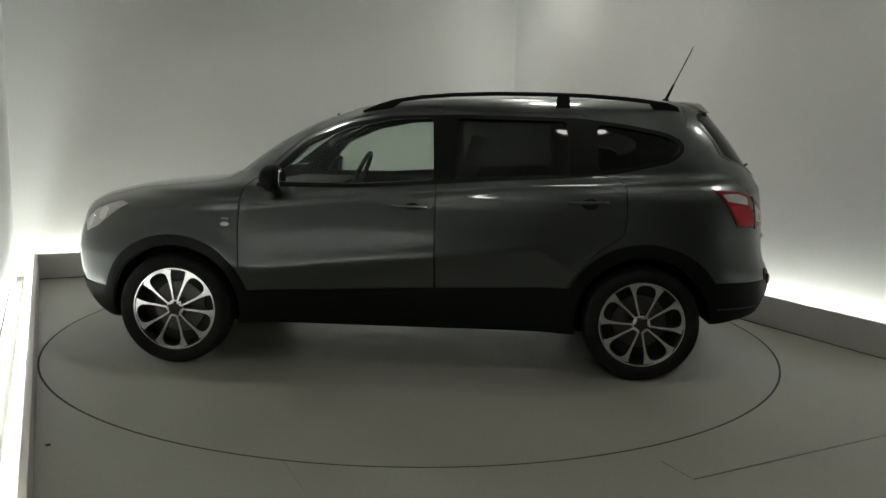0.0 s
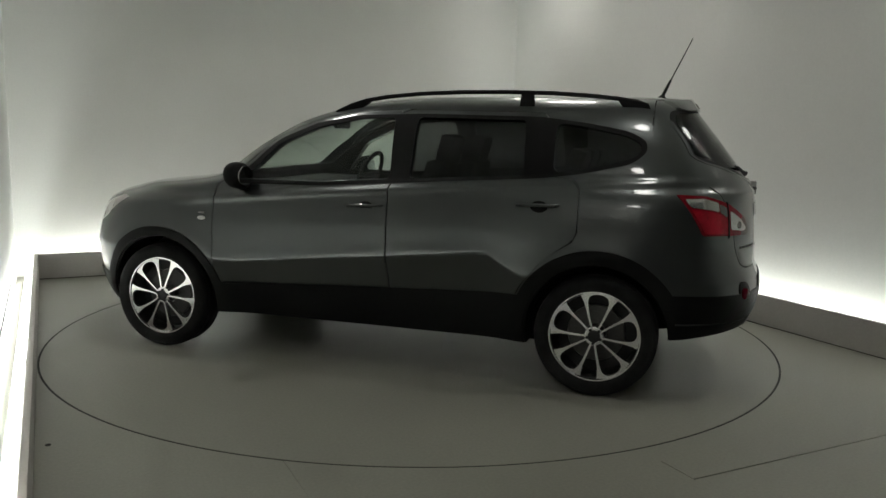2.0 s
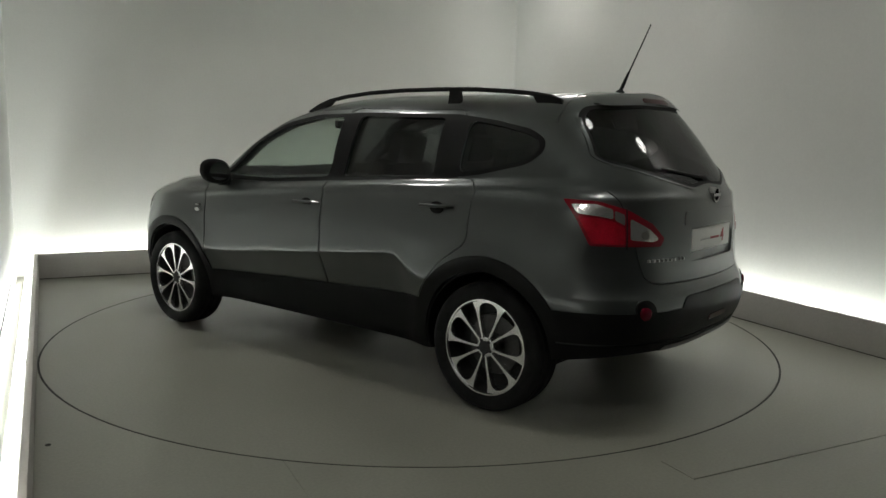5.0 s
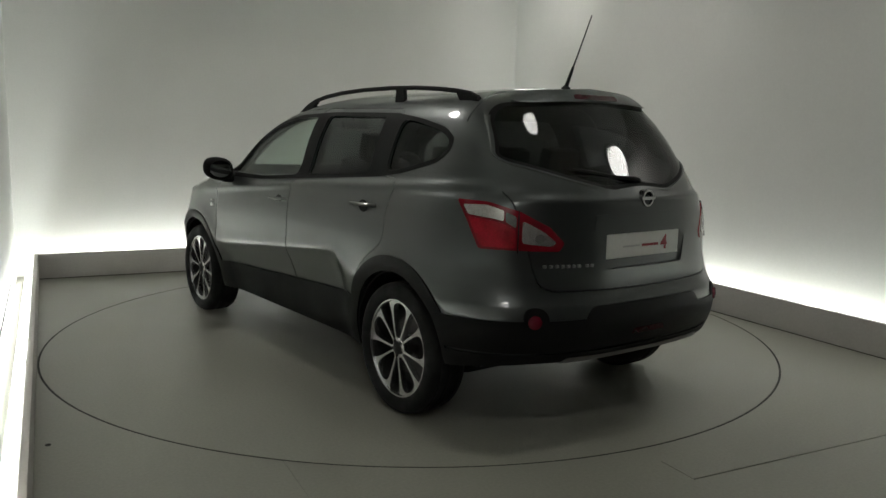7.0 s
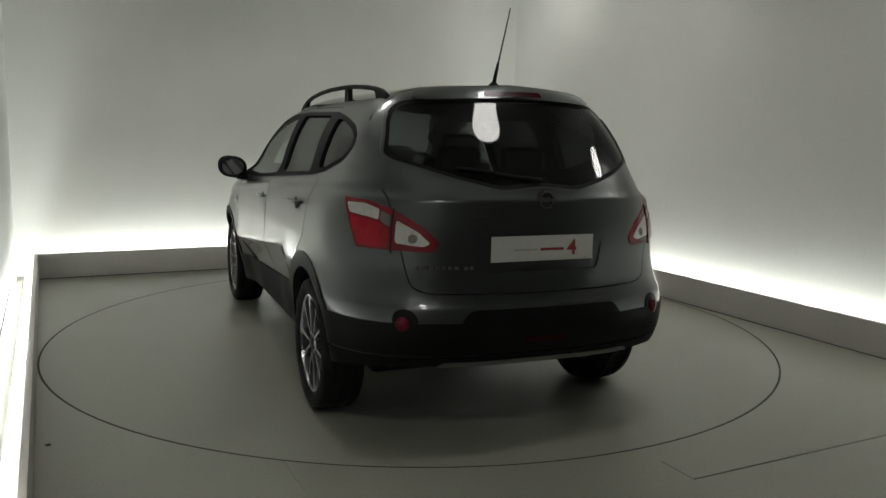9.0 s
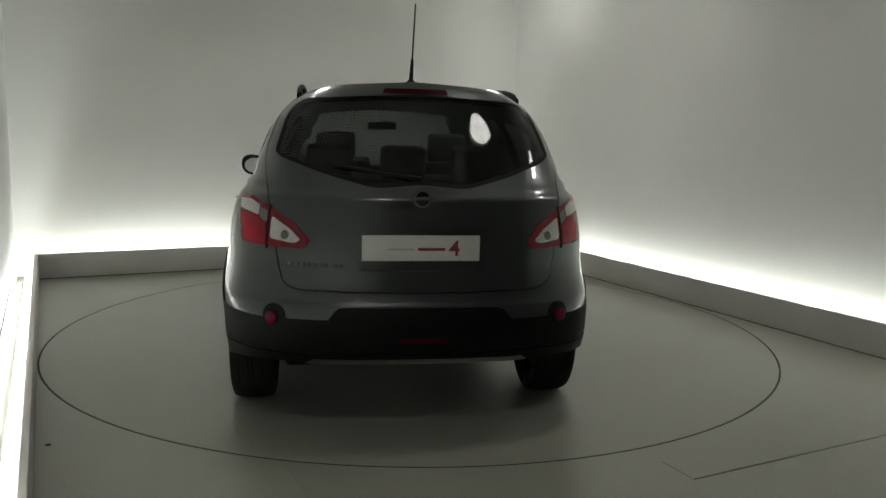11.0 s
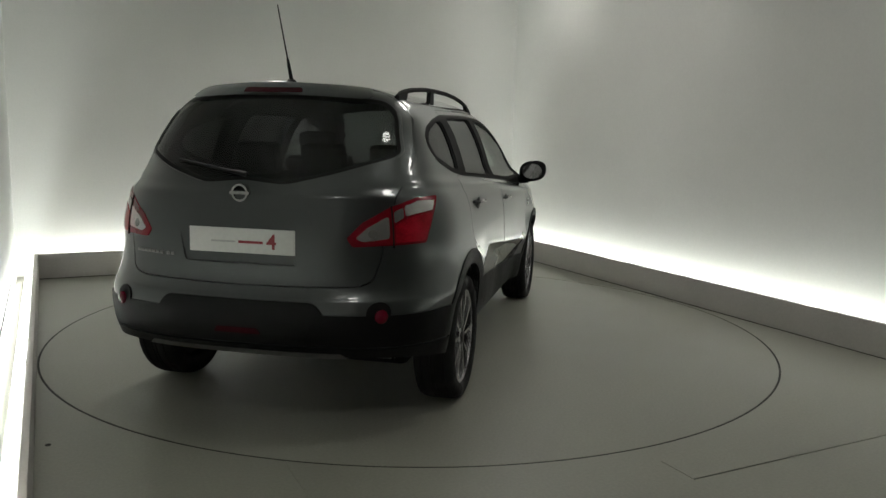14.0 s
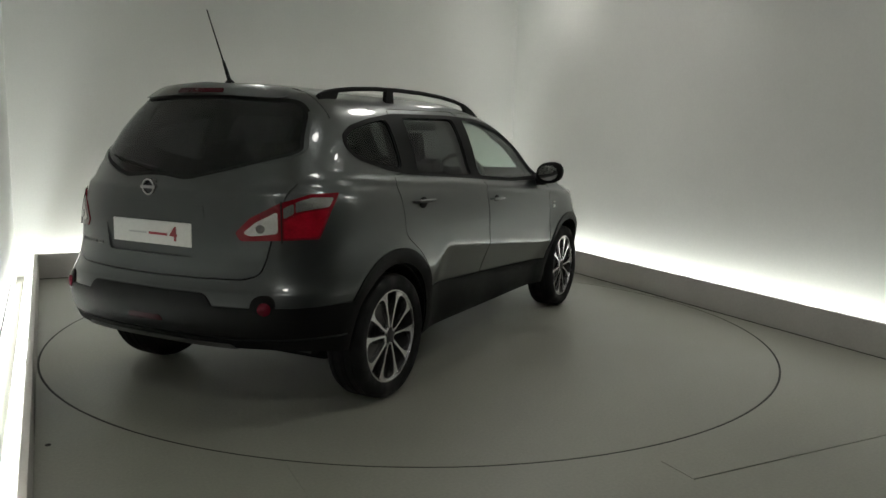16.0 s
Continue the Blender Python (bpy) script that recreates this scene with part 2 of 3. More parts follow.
def build_lights():
    def light_strip(lo, hi):
        top = new("light_strip")
        top.matrix_basis = TURN
        tagged(top, "cold white light strip on the floor behind the kerb", "light strip", "wall lights")
        part("tray", box((lo[0], lo[1], 0.0), (hi[0], hi[1], 0.03), 0.004), STEEL, top, "grey metal tray")
        along = 0 if hi[0] - lo[0] > hi[1] - lo[1] else 1
        a, b = list(lo), list(hi)
        for i in (0, 1):
            pad = 0.03 if i == along else 0.012
            a[i] += pad
            b[i] -= pad
        part("tube", box((a[0], a[1], 0.0302), (b[0], b[1], 0.055), 0.005), TUBE, top, "glowing white tube")
    light_strip((KL + 0.02, KB + KT + 0.02), (KR - 0.02, KB + KT + 0.09))
    light_strip((KR + KT + 0.02, -5.2), (KR + KT + 0.09, KB - 0.02))
    light_strip((KL - KT - 0.09, -4.4), (KL - KT - 0.02, KB - 0.02))
    for u, v, power in LAMPS:
        top = new("ceiling_lamp")
        top.matrix_basis = Matrix.Translation(room(u, v, CEIL))
        tagged(top, "round white ceiling lamp with a bright lens, one of the six added as fill", "ceiling lamp", "ceiling lamps")
        part("housing", lathe_z([(0.0, 0.0), (0.25, 0.0), (0.26, -0.02), (0.26, -0.05), (0.25, -0.06), (0.225, -0.06), (0.22, -0.03), (0.0, -0.03)]), WALL, top)
        part("lens", lathe_z([(0.0, -0.034), (0.218, -0.034), (0.218, -0.04), (0.0, -0.046)]), LENS, top, "glowing lens")
        lamp = bpy.data.lights.new("ceiling_light", "AREA")
        lamp.shape, lamp.size, lamp.energy, lamp.color = "DISK", 0.42, power, (1.0, 0.97, 0.92)
        lamp.spread = radians(150)
        ob = new("ceiling_light", lamp)
        ob.parent = top
        ob.location = (0, 0, -0.07)


def lathe_z(profile, n=40):
    """A profile of (radius, z) turned about the z axis."""
    bm = lathe([(max(r, 0.0005), z) for r, z in profile], n)
    bmesh.ops.rotate(bm, verts=bm.verts, cent=(0, 0, 0), matrix=Matrix.Rotation(radians(90), 3, "X"))
    return bm


def build_turntable():
    top = new("turntable")
    tagged(top, "large round grey turntable disc set flush in the floor", "turntable")
    part("disc", lathe_z([(0.0, -0.045), (DISC_R - 0.004, -0.045), (DISC_R, -0.041), (DISC_R, -0.001), (DISC_R - 0.001, 0.0), (0.0, 0.0)], 160), DISC, top)
    ring = csg(prism(circle(0, 0, DISC_R + 0.012, 160), "z", -0.040, -0.0015), ("-", prism(circle(0, 0, DISC_R + 0.0005, 160), "z", -0.1, 0.1)))
    part("seal", ring, DARK, top, "dark rubber gap seal")
    return top


# ---- the car: x forward, y to its left, z up, origin between the axles on the ground ----
# each row: height, rear end, front end, half width, rear corner length, front corner length, rear and front squareness
LEVELS = [
    (0.2, -1.992, 2.012, 0.8, 0.5, 0.7, 2.8, 2.6),
    (0.3, -2.112, 2.122, 0.845, 0.52, 0.75, 2.8, 2.6),
    (0.4, -2.192, 2.182, 0.862, 0.54, 0.8, 2.8, 2.6),
    (0.5, -2.235, 2.212, 0.87, 0.56, 0.82, 2.8, 2.6),
    (0.58, -2.245, 2.222, 0.878, 0.58, 0.85, 2.8, 2.6),
    (0.65, -2.238, 2.222, 0.888, 0.6, 0.85, 2.68, 2.6),
    (0.675, -2.228, 2.221, 0.8895, 0.62, 0.85, 2.66, 2.56),
    (0.715, -2.217, 2.218, 0.8905, 0.65, 0.86, 2.63, 2.52),
    (0.76, -2.213, 2.212, 0.89, 0.68, 0.88, 2.6, 2.5),
    (0.84, -2.212, 2.197, 0.89, 0.7, 0.9, 2.5, 2.4),
    (0.92, -2.208, 2.152, 0.884, 0.7, 0.92, 2.5, 2.4),
    (0.97, -2.204, 2.08, 0.878, 0.7, 0.95, 2.5, 2.3),
    (1.01, -2.2, 1.95, 0.87, 0.7, 0.98, 2.5, 2.3),
    (1.05, -2.196, 1.76, 0.86, 0.7, 0.85, 2.5, 2.4),
    (1.085, -2.192, 1.45, 0.846, 0.69, 0.62, 2.5, 2.4),
    (1.115, -2.19, 1.23, 0.828, 0.68, 0.5, 2.5, 2.5),
    (1.15, -2.17, 1.15, 0.796, 0.66, 0.48, 2.5, 2.5),
    (1.2, -2.135, 1.08, 0.77, 0.63, 0.46, 2.6, 2.6),
    (1.3, -2.058, 0.945, 0.736, 0.58, 0.45, 2.7, 2.6),
    (1.4, -1.981, 0.785, 0.695, 0.52, 0.46, 2.8, 2.6),
    (1.48, -1.916, 0.63, 0.65, 0.46, 0.48, 2.8, 2.6),
    (1.54, -1.868, 0.465, 0.598, 0.42, 0.5, 2.8, 2.5),
    (1.58, -1.838, 0.325, 0.545, 0.38, 0.52, 2.7, 2.5),
    (1.612, -1.815, 0.13, 0.47, 0.34, 0.55, 2.6, 2.4),
    (1.634, -1.79, -0.13, 0.36, 0.3, 0.5, 2.5, 2.3),
    (1.646, -1.7, -0.45, 0.2, 0.25, 0.35, 2.3, 2.2),
]
AXLE, WHEEL_R, HUB_Y = 1.3825, 0.335, 0.783
SUB, QUARTER, SIDE = 4, 22, 40


def pchip(rows, t):
    """Smooth, never overshooting values of the rows at the place t."""
    a = np.array(rows)
    d = np.diff(a, axis=0)
    s = np.zeros_like(a)
    both = d[1:] * d[:-1] > 0
    with np.errstate(divide="ignore", invalid="ignore"):
        s[1:-1] = np.where(both, 2 * d[1:] * d[:-1] / (d[1:] + d[:-1]), 0)
    s[0], s[-1] = d[0], d[-1]
    i = min(int(t), len(a) - 2)
    f = t - i
    return ((1 + 2 * f) * (1 - f) ** 2) * a[i] + f * (1 - f) ** 2 * s[i] + f * f * (3 - 2 * f) * a[i + 1] + f * f * (f - 1) * s[i + 1]


CREASE = 0.675                # the level that follows the doors' lower crease


def crease(x):
    """Height of the crease along the doors: it climbs to the rear and dives before the wheel arch."""
    t = min(1.0, max(0.0, (-0.76 - x) / 0.17))
    return 0.678 - 0.098 * min(1.0, max(-0.95, x)) - 0.13 * t * t * (3 - 2 * t)


def on_doors(x):
    return math.exp(-((x - 0.02) / 0.97) ** 10)


def lifted(x, z):
    """The height of a point of a level once the levels near the crease are bent to follow it."""
    near = max(0.0, 1 - (CREASE - z) / 0.26) if z < CREASE else max(0.0, 1 - (z - CREASE) / 0.28)
    return z + (crease(x) - CREASE) * near * on_doors(x)


def shoulder(x):
    return 1.078 - 0.085 * x if x > -0.6 else 1.129 - 0.048 * (x + 0.6)


def sculpt(x, y, z):
    """Flared arches, the shoulder line and the doors' lower scoop, as a change of y."""
    g = 0.0
    for ax in (-AXLE, AXLE):
        r = math.hypot(x - ax, z - 0.34)
        g += 0.020 * math.exp(-((r - 0.44) / 0.075) ** 2)
    line = shoulder(x)
    fade = min(1.0, max(0.25, (x + 2.05) / 0.5)) if x < 1.2 else 0.3
    g += 0.013 * math.exp(-((z - line + 0.012) / 0.020) ** 2) * fade
    g -= 0.006 * math.exp(-((z - line - 0.03) / 0.02) ** 2) * fade
    t = min(1.0, max(0.0, (crease(x) - z) / 0.20))
    g -= 0.050 * t * on_doors(x)
    g += 0.006 * math.exp(-((z - crease(x) - 0.01) / 0.06) ** 2) * on_doors(x)
    return g * min(1.0, abs(y) / 0.75) ** 4


def body_solid(off=0.0, low=None):
    bm = bmesh.new()
    rings = []
    steps = (len(LEVELS) - 1) * SUB
    for k in range(steps + 1):
        z, xr, xf, w, lr, lf, nr, nf = pchip(LEVELS, k / SUB)
        if low is not None and z < low:
            continue
        half = []
        for i in range(QUARTER):
            th = (i / QUARTER) * math.pi / 2
            half.append((xr + lr - lr * math.cos(th) ** (2 / nr), w * math.sin(th) ** (2 / nr)))
        for i in range(SIDE + 1):
            half.append((xr + lr + (xf - lf - xr - lr) * i / SIDE, w))
        for i in range(1, QUARTER + 1):
            th = math.pi / 2 * (1 - i / QUARTER)
            half.append((xf - lf + lf * math.cos(th) ** (2 / nf), max(0.0, w * math.sin(th) ** (2 / nf))))
        half[0] = (half[0][0], 0.0)
        half[-1] = (half[-1][0], 0.0)
        ring = [(x, y + (sculpt(x, y, lifted(x, z)) if y > 0 else 0), lifted(x, z)) for x, y in half]
        ring += [(x, -y, z) for x, y, z in ring[-2:0:-1]]
        rings.append([bm.verts.new(p) for p in ring])
    n = len(rings[0])
    for a, b in zip(rings, rings[1:]):
        for i in range(n):
            bm.faces.new((a[i], b[i], b[(i + 1) % n], a[(i + 1) % n]))
    bm.faces.new(rings[0])
    bm.faces.new(rings[-1])
    bmesh.ops.recalc_face_normals(bm, faces=bm.faces)
    if off:
        bm.normal_update()
        moved = [v.co + v.normal * off for v in bm.verts]
        for v, p in zip(bm.verts, moved):
            v.co = p
    return mesh_of(bm)


@functools.cache
def body_tree():
    me = body_solid()
    points = [v.co.copy() for v in me.vertices]
    normals = [v.normal.copy() for v in me.vertices]
    faces = [tuple(f.vertices) for f in me.polygons]
    return BVHTree.FromPolygons(points, faces), points, normals, faces


def body_normals(me):
    """Gives the outer faces of a panel cut from the body the body's own smooth normals."""
    tree, points, normals, faces = body_tree()
    found = []
    for v in me.vertices:
        place, _, index, _ = tree.find_nearest(v.co)
        ids = faces[index]
        w = poly_3d_calc([points[i] for i in ids], place)
        n = Vector((0, 0, 0))
        for i, share in zip(ids, w):
            n += normals[i] * share
        found.append(n.normalized())
    corners = [c.vector.copy() for c in me.corner_normals]
    for f in me.polygons:
        for k, i in zip(f.loop_indices, f.vertices):
            if f.normal.dot(found[i]) > 0.6 or f.area < 2e-5:
                corners[k] = found[i]
    me.normals_split_custom_set(corners)


def side_prism(poly, s, near=0.42, far=1.3):
    return prism(poly, "y", near, far) if s > 0 else prism(poly, "y", -far, -near)


def slant_prism(poly, s, front=False):
    """A polygon of (along the corner, height) pushed through a corner of the car at 45 degrees."""
    sx = 1 if front else -1
    out = Vector((sx, s, 0)).normalized()
    along = Vector((1, -sx * s, 0)).normalized()
    bm = bmesh.new()
    rings = [[bm.verts.new(along * a + Vector((0, 0, b)) + out * w) for a, b in poly] for w in (0.6, 3.2)]
    n = len(poly)
    bm.faces.new(rings[0])
    bm.faces.new(rings[1])
    for i in range(n):
        bm.faces.new((rings[0][i], rings[1][i], rings[1][(i + 1) % n], rings[0][(i + 1) % n]))
    bmesh.ops.recalc_face_normals(bm, faces=bm.faces)
    return mesh_of(bm)


# outlines on the car's side, as (x, z)
WIN_FRONT = rounded([(0.80, 1.108), (0.60, 1.325), (0.36, 1.430), (0.10, 1.483), (-0.135, 1.497), (-0.155, 1.140), (0.30, 1.108)], 0.03)
WIN_REAR = rounded([(-0.275, 1.500), (-0.925, 1.493), (-0.945, 1.188), (-0.275, 1.148)], 0.03)
WIN_QUARTER = rounded([(-1.100, 1.480), (-1.26, 1.462), (-1.48, 1.420), (-1.565, 1.380), (-1.573, 1.336), (-1.53, 1.298), (-1.48, 1.280), (-1.25, 1.226), (-1.105, 1.208)], 0.05, 5)
DLO = rounded([(0.90, 1.078), (0.62, 1.352), (0.37, 1.458), (0.10, 1.508), (-0.30, 1.522), (-1.00, 1.513), (-1.27, 1.482), (-1.50, 1.440),
               (-1.592, 1.392), (-1.602, 1.335), (-1.55, 1.285), (-1.50, 1.260), (-1.25, 1.203), (-1.03, 1.174), (-0.30, 1.126), (0.30, 1.086)], 0.04)
DOOR_FRONT = rounded([(0.975, 0.43), (0.985, 0.80), (0.965, 1.060), (0.905, 1.115), (0.63, 1.375), (0.375, 1.482), (0.10, 1.532), (-0.165, 1.545), (-0.168, 0.43)], 0.04)
DOOR_REAR = rounded([(-0.176, 0.43), (-0.173, 1.545), (-1.045, 1.535), (-1.060, 1.225), (-1.090, 1.185), (-1.225, 1.170), (-1.262, 1.12), (-1.262, 0.86), (-1.100, 0.755), (-0.955, 0.58), (-0.90, 0.43)], 0.05)
# outlines on the car's back, as (y, z)
HALF_GLASS = [(0.0, 1.182), (0.10, 1.172), (0.20, 1.163), (0.40, 1.213), (0.622, 1.287), (0.650, 1.315), (0.594, 1.498), (0.522, 1.560), (0.25, 1.574)]
HALF_GATE = [(0.0, 0.715), (0.54, 0.722), (0.60, 0.745), (0.625, 0.85), (0.655, 1.05), (0.690, 1.25), (0.690, 1.32), (0.628, 1.50), (0.556, 1.582), (0.40, 1.62)]


def mirrored(half):
    return half + [(-y, z) for y, z in half[::-1] if y > 0]


def wheel_cut(r):
    m = None
    for x in (AXLE, -AXLE):
        for s in (1, -1):
            c = side_prism(circle(x, 0.335, r, 56), s, 0.55, 1.4)
            m = c if m is None else csg(m, ("+", c))
    return m


def build_wheel(name):
    w = new(name)
    part("tyre", lathe([(0.225, -0.085), (0.26, -0.105), (0.30, -0.107), (0.322, -0.098), (0.331, -0.08), (0.334, -0.062), (0.328, -0.060), (0.328, -0.052), (0.335, -0.050), (0.335, -0.016), (0.328, -0.014), (0.328, -0.006), (0.335, -0.004),
                        (0.335, 0.004), (0.328, 0.006), (0.328, 0.014), (0.335, 0.016), (0.335, 0.050), (0.328, 0.052), (0.328, 0.060), (0.334, 0.062), (0.331, 0.08),
                        (0.322, 0.098), (0.30, 0.107), (0.27, 0.105), (0.252, 0.098), (0.246, 0.088), (0.235, 0.06), (0.225, 0.0)], 72, True), RUBBER, w, angle=50)
    part("barrel", lathe([(0.236, 0.082), (0.228, 0.06), (0.222, 0.0), (0.222, -0.03), (0.05, -0.03), (0.05, -0.045), (0.24, -0.045), (0.24, 0.082)], 60, True), POCKET, w, "black inner rim")
    part("brake_disc", lathe([(0.03, -0.028), (0.155, -0.028), (0.158, -0.02), (0.158, -0.012), (0.155, -0.004), (0.06, -0.004), (0.055, 0.02), (0.03, 0.02)], 48), DISCMETAL, w)
    lo, hi = 0.052, 0.084
    ring = csg(prism(circle(0, 0, 0.249, 72), "y", 0.060, 0.092), ("-", prism(circle(0, 0, 0.2405, 72), "y", 0.0, 0.2)))
    flare = [(0.016, 0.02), (0.024, 0.045), (0.034, 0.07), (0.046, 0.10), (0.060, 0.14), (0.073, 0.17), (0.087, 0.195), (0.101, 0.214)]
    petal = [(0.0, 0.038), (0.012, 0.046), (0.022, 0.07), (0.033, 0.10), (0.046, 0.14), (0.053, 0.17), (0.056, 0.19), (0.052, 0.209), (0.040, 0.222), (0.020, 0.230), (0.0, 0.232)]
    for k in range(5):
        a = 2 * math.pi * k / 5 + 0.12
        c, s = math.cos(a), math.sin(a)

        def about(half):
            pts = half + [(-x, z) for x, z in half[::-1] if x > 0]
            return [(x * c - z * s, x * s + z * c) for x, z in pts]
        loop = csg(prism(about(flare + [(0.06, 0.234), (0.0, 0.242)]), "y", lo, hi), ("-", prism(about(petal), "y", 0, 0.2)))
        ring = csg(ring, ("+", loop))
    ring = csg(ring, ("+", mesh_of(lathe([(0.004, lo - 0.01), (0.052, lo - 0.01), (0.052, hi - 0.006), (0.045, hi - 0.002), (0.004, hi - 0.002)], 40))))
    part("rim", ring, ALLOY, w, "machined alloy rim with five looped spokes", 25)
    part("hub_cap", lathe([(0.002, hi - 0.004), (0.034, hi - 0.004), (0.034, hi + 0.003), (0.028, hi + 0.006), (0.002, hi + 0.006)], 32), POCKET, w, "black hub cap")
    for k in range(5):
        a = 2 * math.pi * (k + 0.5) / 5 + 0.12
        bolt = part("wheel_bolt", lathe([(0.002, hi - 0.008), (0.009, hi - 0.008), (0.009, hi + 0.004), (0.002, hi + 0.004)], 6), POCKET, w)
        bolt.location = (-0.038 * math.sin(a), 0, 0.038 * math.cos(a))
    return w


def seat(car, x, y, width, back_top, rest_top, name="seat"):
    bm = box((x - 0.05, y - width / 2, 0.83), (x + 0.42, y + width / 2, 0.93), 0.03)
    lean = Matrix.Translation((x, y, 0.88)) @ Matrix.Rotation(radians(-16), 4, "Y")
    add_box(bm, (-0.12, -width / 2, -0.05), (0.0, width / 2, back_top - 0.88), 0.035, lean)
    ob = part(name, bm, FABRIC, car, "black cloth seat")
    n = max(1, round(width / 0.45))
    for i in range(n):
        yy = (i - (n - 1) / 2) * width / n
        rest = box((-0.11, yy - 0.13, back_top - 0.88 - 0.02), (-0.01, yy + 0.12, rest_top - 0.88), 0.035, lean)
        part("headrest", rest, FABRIC, ob)
    return ob


def build_car():
    car = new("car")
    tagged(car, "dark grey metallic estate car with black cladding on turntable", "car")
    under = mesh_of(box((-3, -2, -0.5), (3, 2, 0.255)))
    rear_under = prism([(-1.66, -0.2), (-1.66, 0.330), (-1.80, 0.355), (-2.10, 0.392), (-2.40, 0.40), (-2.40, -0.2)], "y", -2, 2)
    arches = wheel_cut(0.395)
    cavity = body_solid(-0.045, 0.80)
    gate_cut = prism(rounded(mirrored(HALF_GATE), 0.05), "x", -2.6, -1.62)
    gate_hole = prism(grown(rounded(mirrored(HALF_GATE), 0.05), 0.0055), "x", -2.6, -1.615)
    glass_cut = prism(rounded(mirrored(HALF_GLASS), 0.06, 6), "x", -2.6, -1.3)
    screen_cut = prism(rounded(mirrored([(0.0, 1.135), (0.64, 1.155), (0.585, 1.36), (0.455, 1.535), (0.0, 1.572)]), 0.03), "x", 0.1, 1.8)

    # painted shell
    cuts = [("-", cavity), ("-", under), ("-", rear_under), ("-", arches), ("-", gate_hole), ("-", screen_cut)]
    for s in (1, -1):
        for poly in (WIN_FRONT, WIN_REAR, WIN_QUARTER):
            cuts.append(("-", side_prism(poly, s)))
        for poly in (DOOR_FRONT, DOOR_REAR):
            cuts.append(("-", side_prism(grown(poly, 0.005), s)))
    part("body", csg(body_solid(), *cuts), PAINT, car)

    # doors
    for s in (1, -1):
        for name, poly, win, tint, hx, hz in (("front_door", DOOR_FRONT, WIN_FRONT, GLASS, -0.03, 0.987), ("rear_door", DOOR_REAR, WIN_REAR, PRIVACY, -1.045, 1.036)):
            me = csg(body_solid(), ("&", side_prism(poly, s)), ("-", cavity), ("-", side_prism(win, s)), ("-", arches), ("-", under),
                     ("-", mesh_of(box((-3, min(s * 0.80, s * 0.3), 0.2), (3, max(s * 0.80, s * 0.3), 0.85)))))
            door = part(name, me, PAINT, car)
            pane = csg(body_solid(-0.008), ("-", body_solid(-0.0125, 0.85)), ("&", side_prism(grown(win, 0.012), s)))
            part("window", pane, tint, door, "green-tinted glass" if tint is GLASS else "dark privacy glass")
            # no hollow is cut for the handle; a black disc gives its shade
            dark_disc = lathe_z([(0.0, 0.0), (0.03, 0.0), (0.038, 0.004), (0.03, 0.006), (0.0, 0.006)])
            bmesh.ops.scale(dark_disc, vec=(1.25, 0.85, 1), verts=dark_disc.verts)
            bmesh.ops.rotate(dark_disc, verts=dark_disc.verts, cent=(0, 0, 0), matrix=Matrix.Rotation(radians(-90 * s), 3, "X"))
            bmesh.ops.translate(dark_disc, verts=dark_disc.verts, vec=(hx - 0.01, s * 0.872, hz - 0.010))
            part("handle_shade", dark_disc, GLOSS, door, "dark disc standing in for the shade of the handle recess")
            pull = tube([(hx + 0.115, s * 0.868, hz - 0.006), (hx + 0.09, s * 0.895, hz - 0.003), (hx, s * 0.900, hz), (hx - 0.09, s * 0.895, hz + 0.001), (hx - 0.115, s * 0.868, hz)],
                        [0.007, 0.009, 0.010, 0.009, 0.007], 10)
            part("handle", pull, PAINT, door)
        trim = csg(body_solid(0.003), ("-", body_solid(-0.006, 0.85)), ("&", side_prism(DLO, s)),
                   *[("-", side_prism(p, s)) for p in (WIN_FRONT, WIN_REAR, WIN_QUARTER)])
        part("window_trim", trim, GLOSS, car, "gloss black window surround")
        pane = csg(body_solid(-0.008), ("-", body_solid(-0.0125, 0.85)), ("&", side_prism(grown(WIN_QUARTER, 0.012), s)))
        part("quarter_window", pane, PRIVACY, car, "dark privacy glass")
    pane = csg(body_solid(-0.006), ("-", body_solid(-0.011, 0.85)), ("&", prism(grown(mirrored([(0.0, 1.135), (0.64, 1.155), (0.585, 1.36), (0.455, 1.535), (0.0, 1.572)]), 0.01), "x", 0.1, 1.8)))
    part("windscreen", pane, GLASS, car, "green-tinted glass")
    lining = csg(body_solid(-0.047, 0.80), ("-", body_solid(-0.056, 0.86)), ("-", glass_cut), ("-", screen_cut),
                 *[("-", side_prism(p, s)) for s in (1, -1) for p in (WIN_FRONT, WIN_REAR, WIN_QUARTER)])
    part("cabin_lining", lining, CABIN, car, "dark cabin lining")

    # tailgate
    recess = prism(rounded([(-0.280, 0.808), (0.280, 0.808), (0.317, 0.986), (-0.317, 0.986)], 0.02), "x", -2.6, -2.186)
    gate = csg(body_solid(), ("&", gate_cut), ("-", cavity), ("-", glass_cut), ("-", recess))
    gate = part("tailgate", gate, PAINT, car)
    pane = csg(body_solid(-0.004), ("-", body_solid(-0.009, 0.85)), ("&", prism(grown(rounded(mirrored(HALF_GLASS), 0.06, 6), 0.010), "x", -2.6, -1.3)))
    part("rear_window", pane, PRIVACY, gate, "dark privacy glass")
    band = csg(body_solid(-0.0035), ("-", body_solid(-0.0095, 0.85)), ("&", glass_cut),
               ("-", prism(grown(rounded(mirrored(HALF_GLASS), 0.06, 6), -0.018), "x", -2.6, -1.3)))
    part("glass_border", band, GLOSS, gate, "black printed glass border")
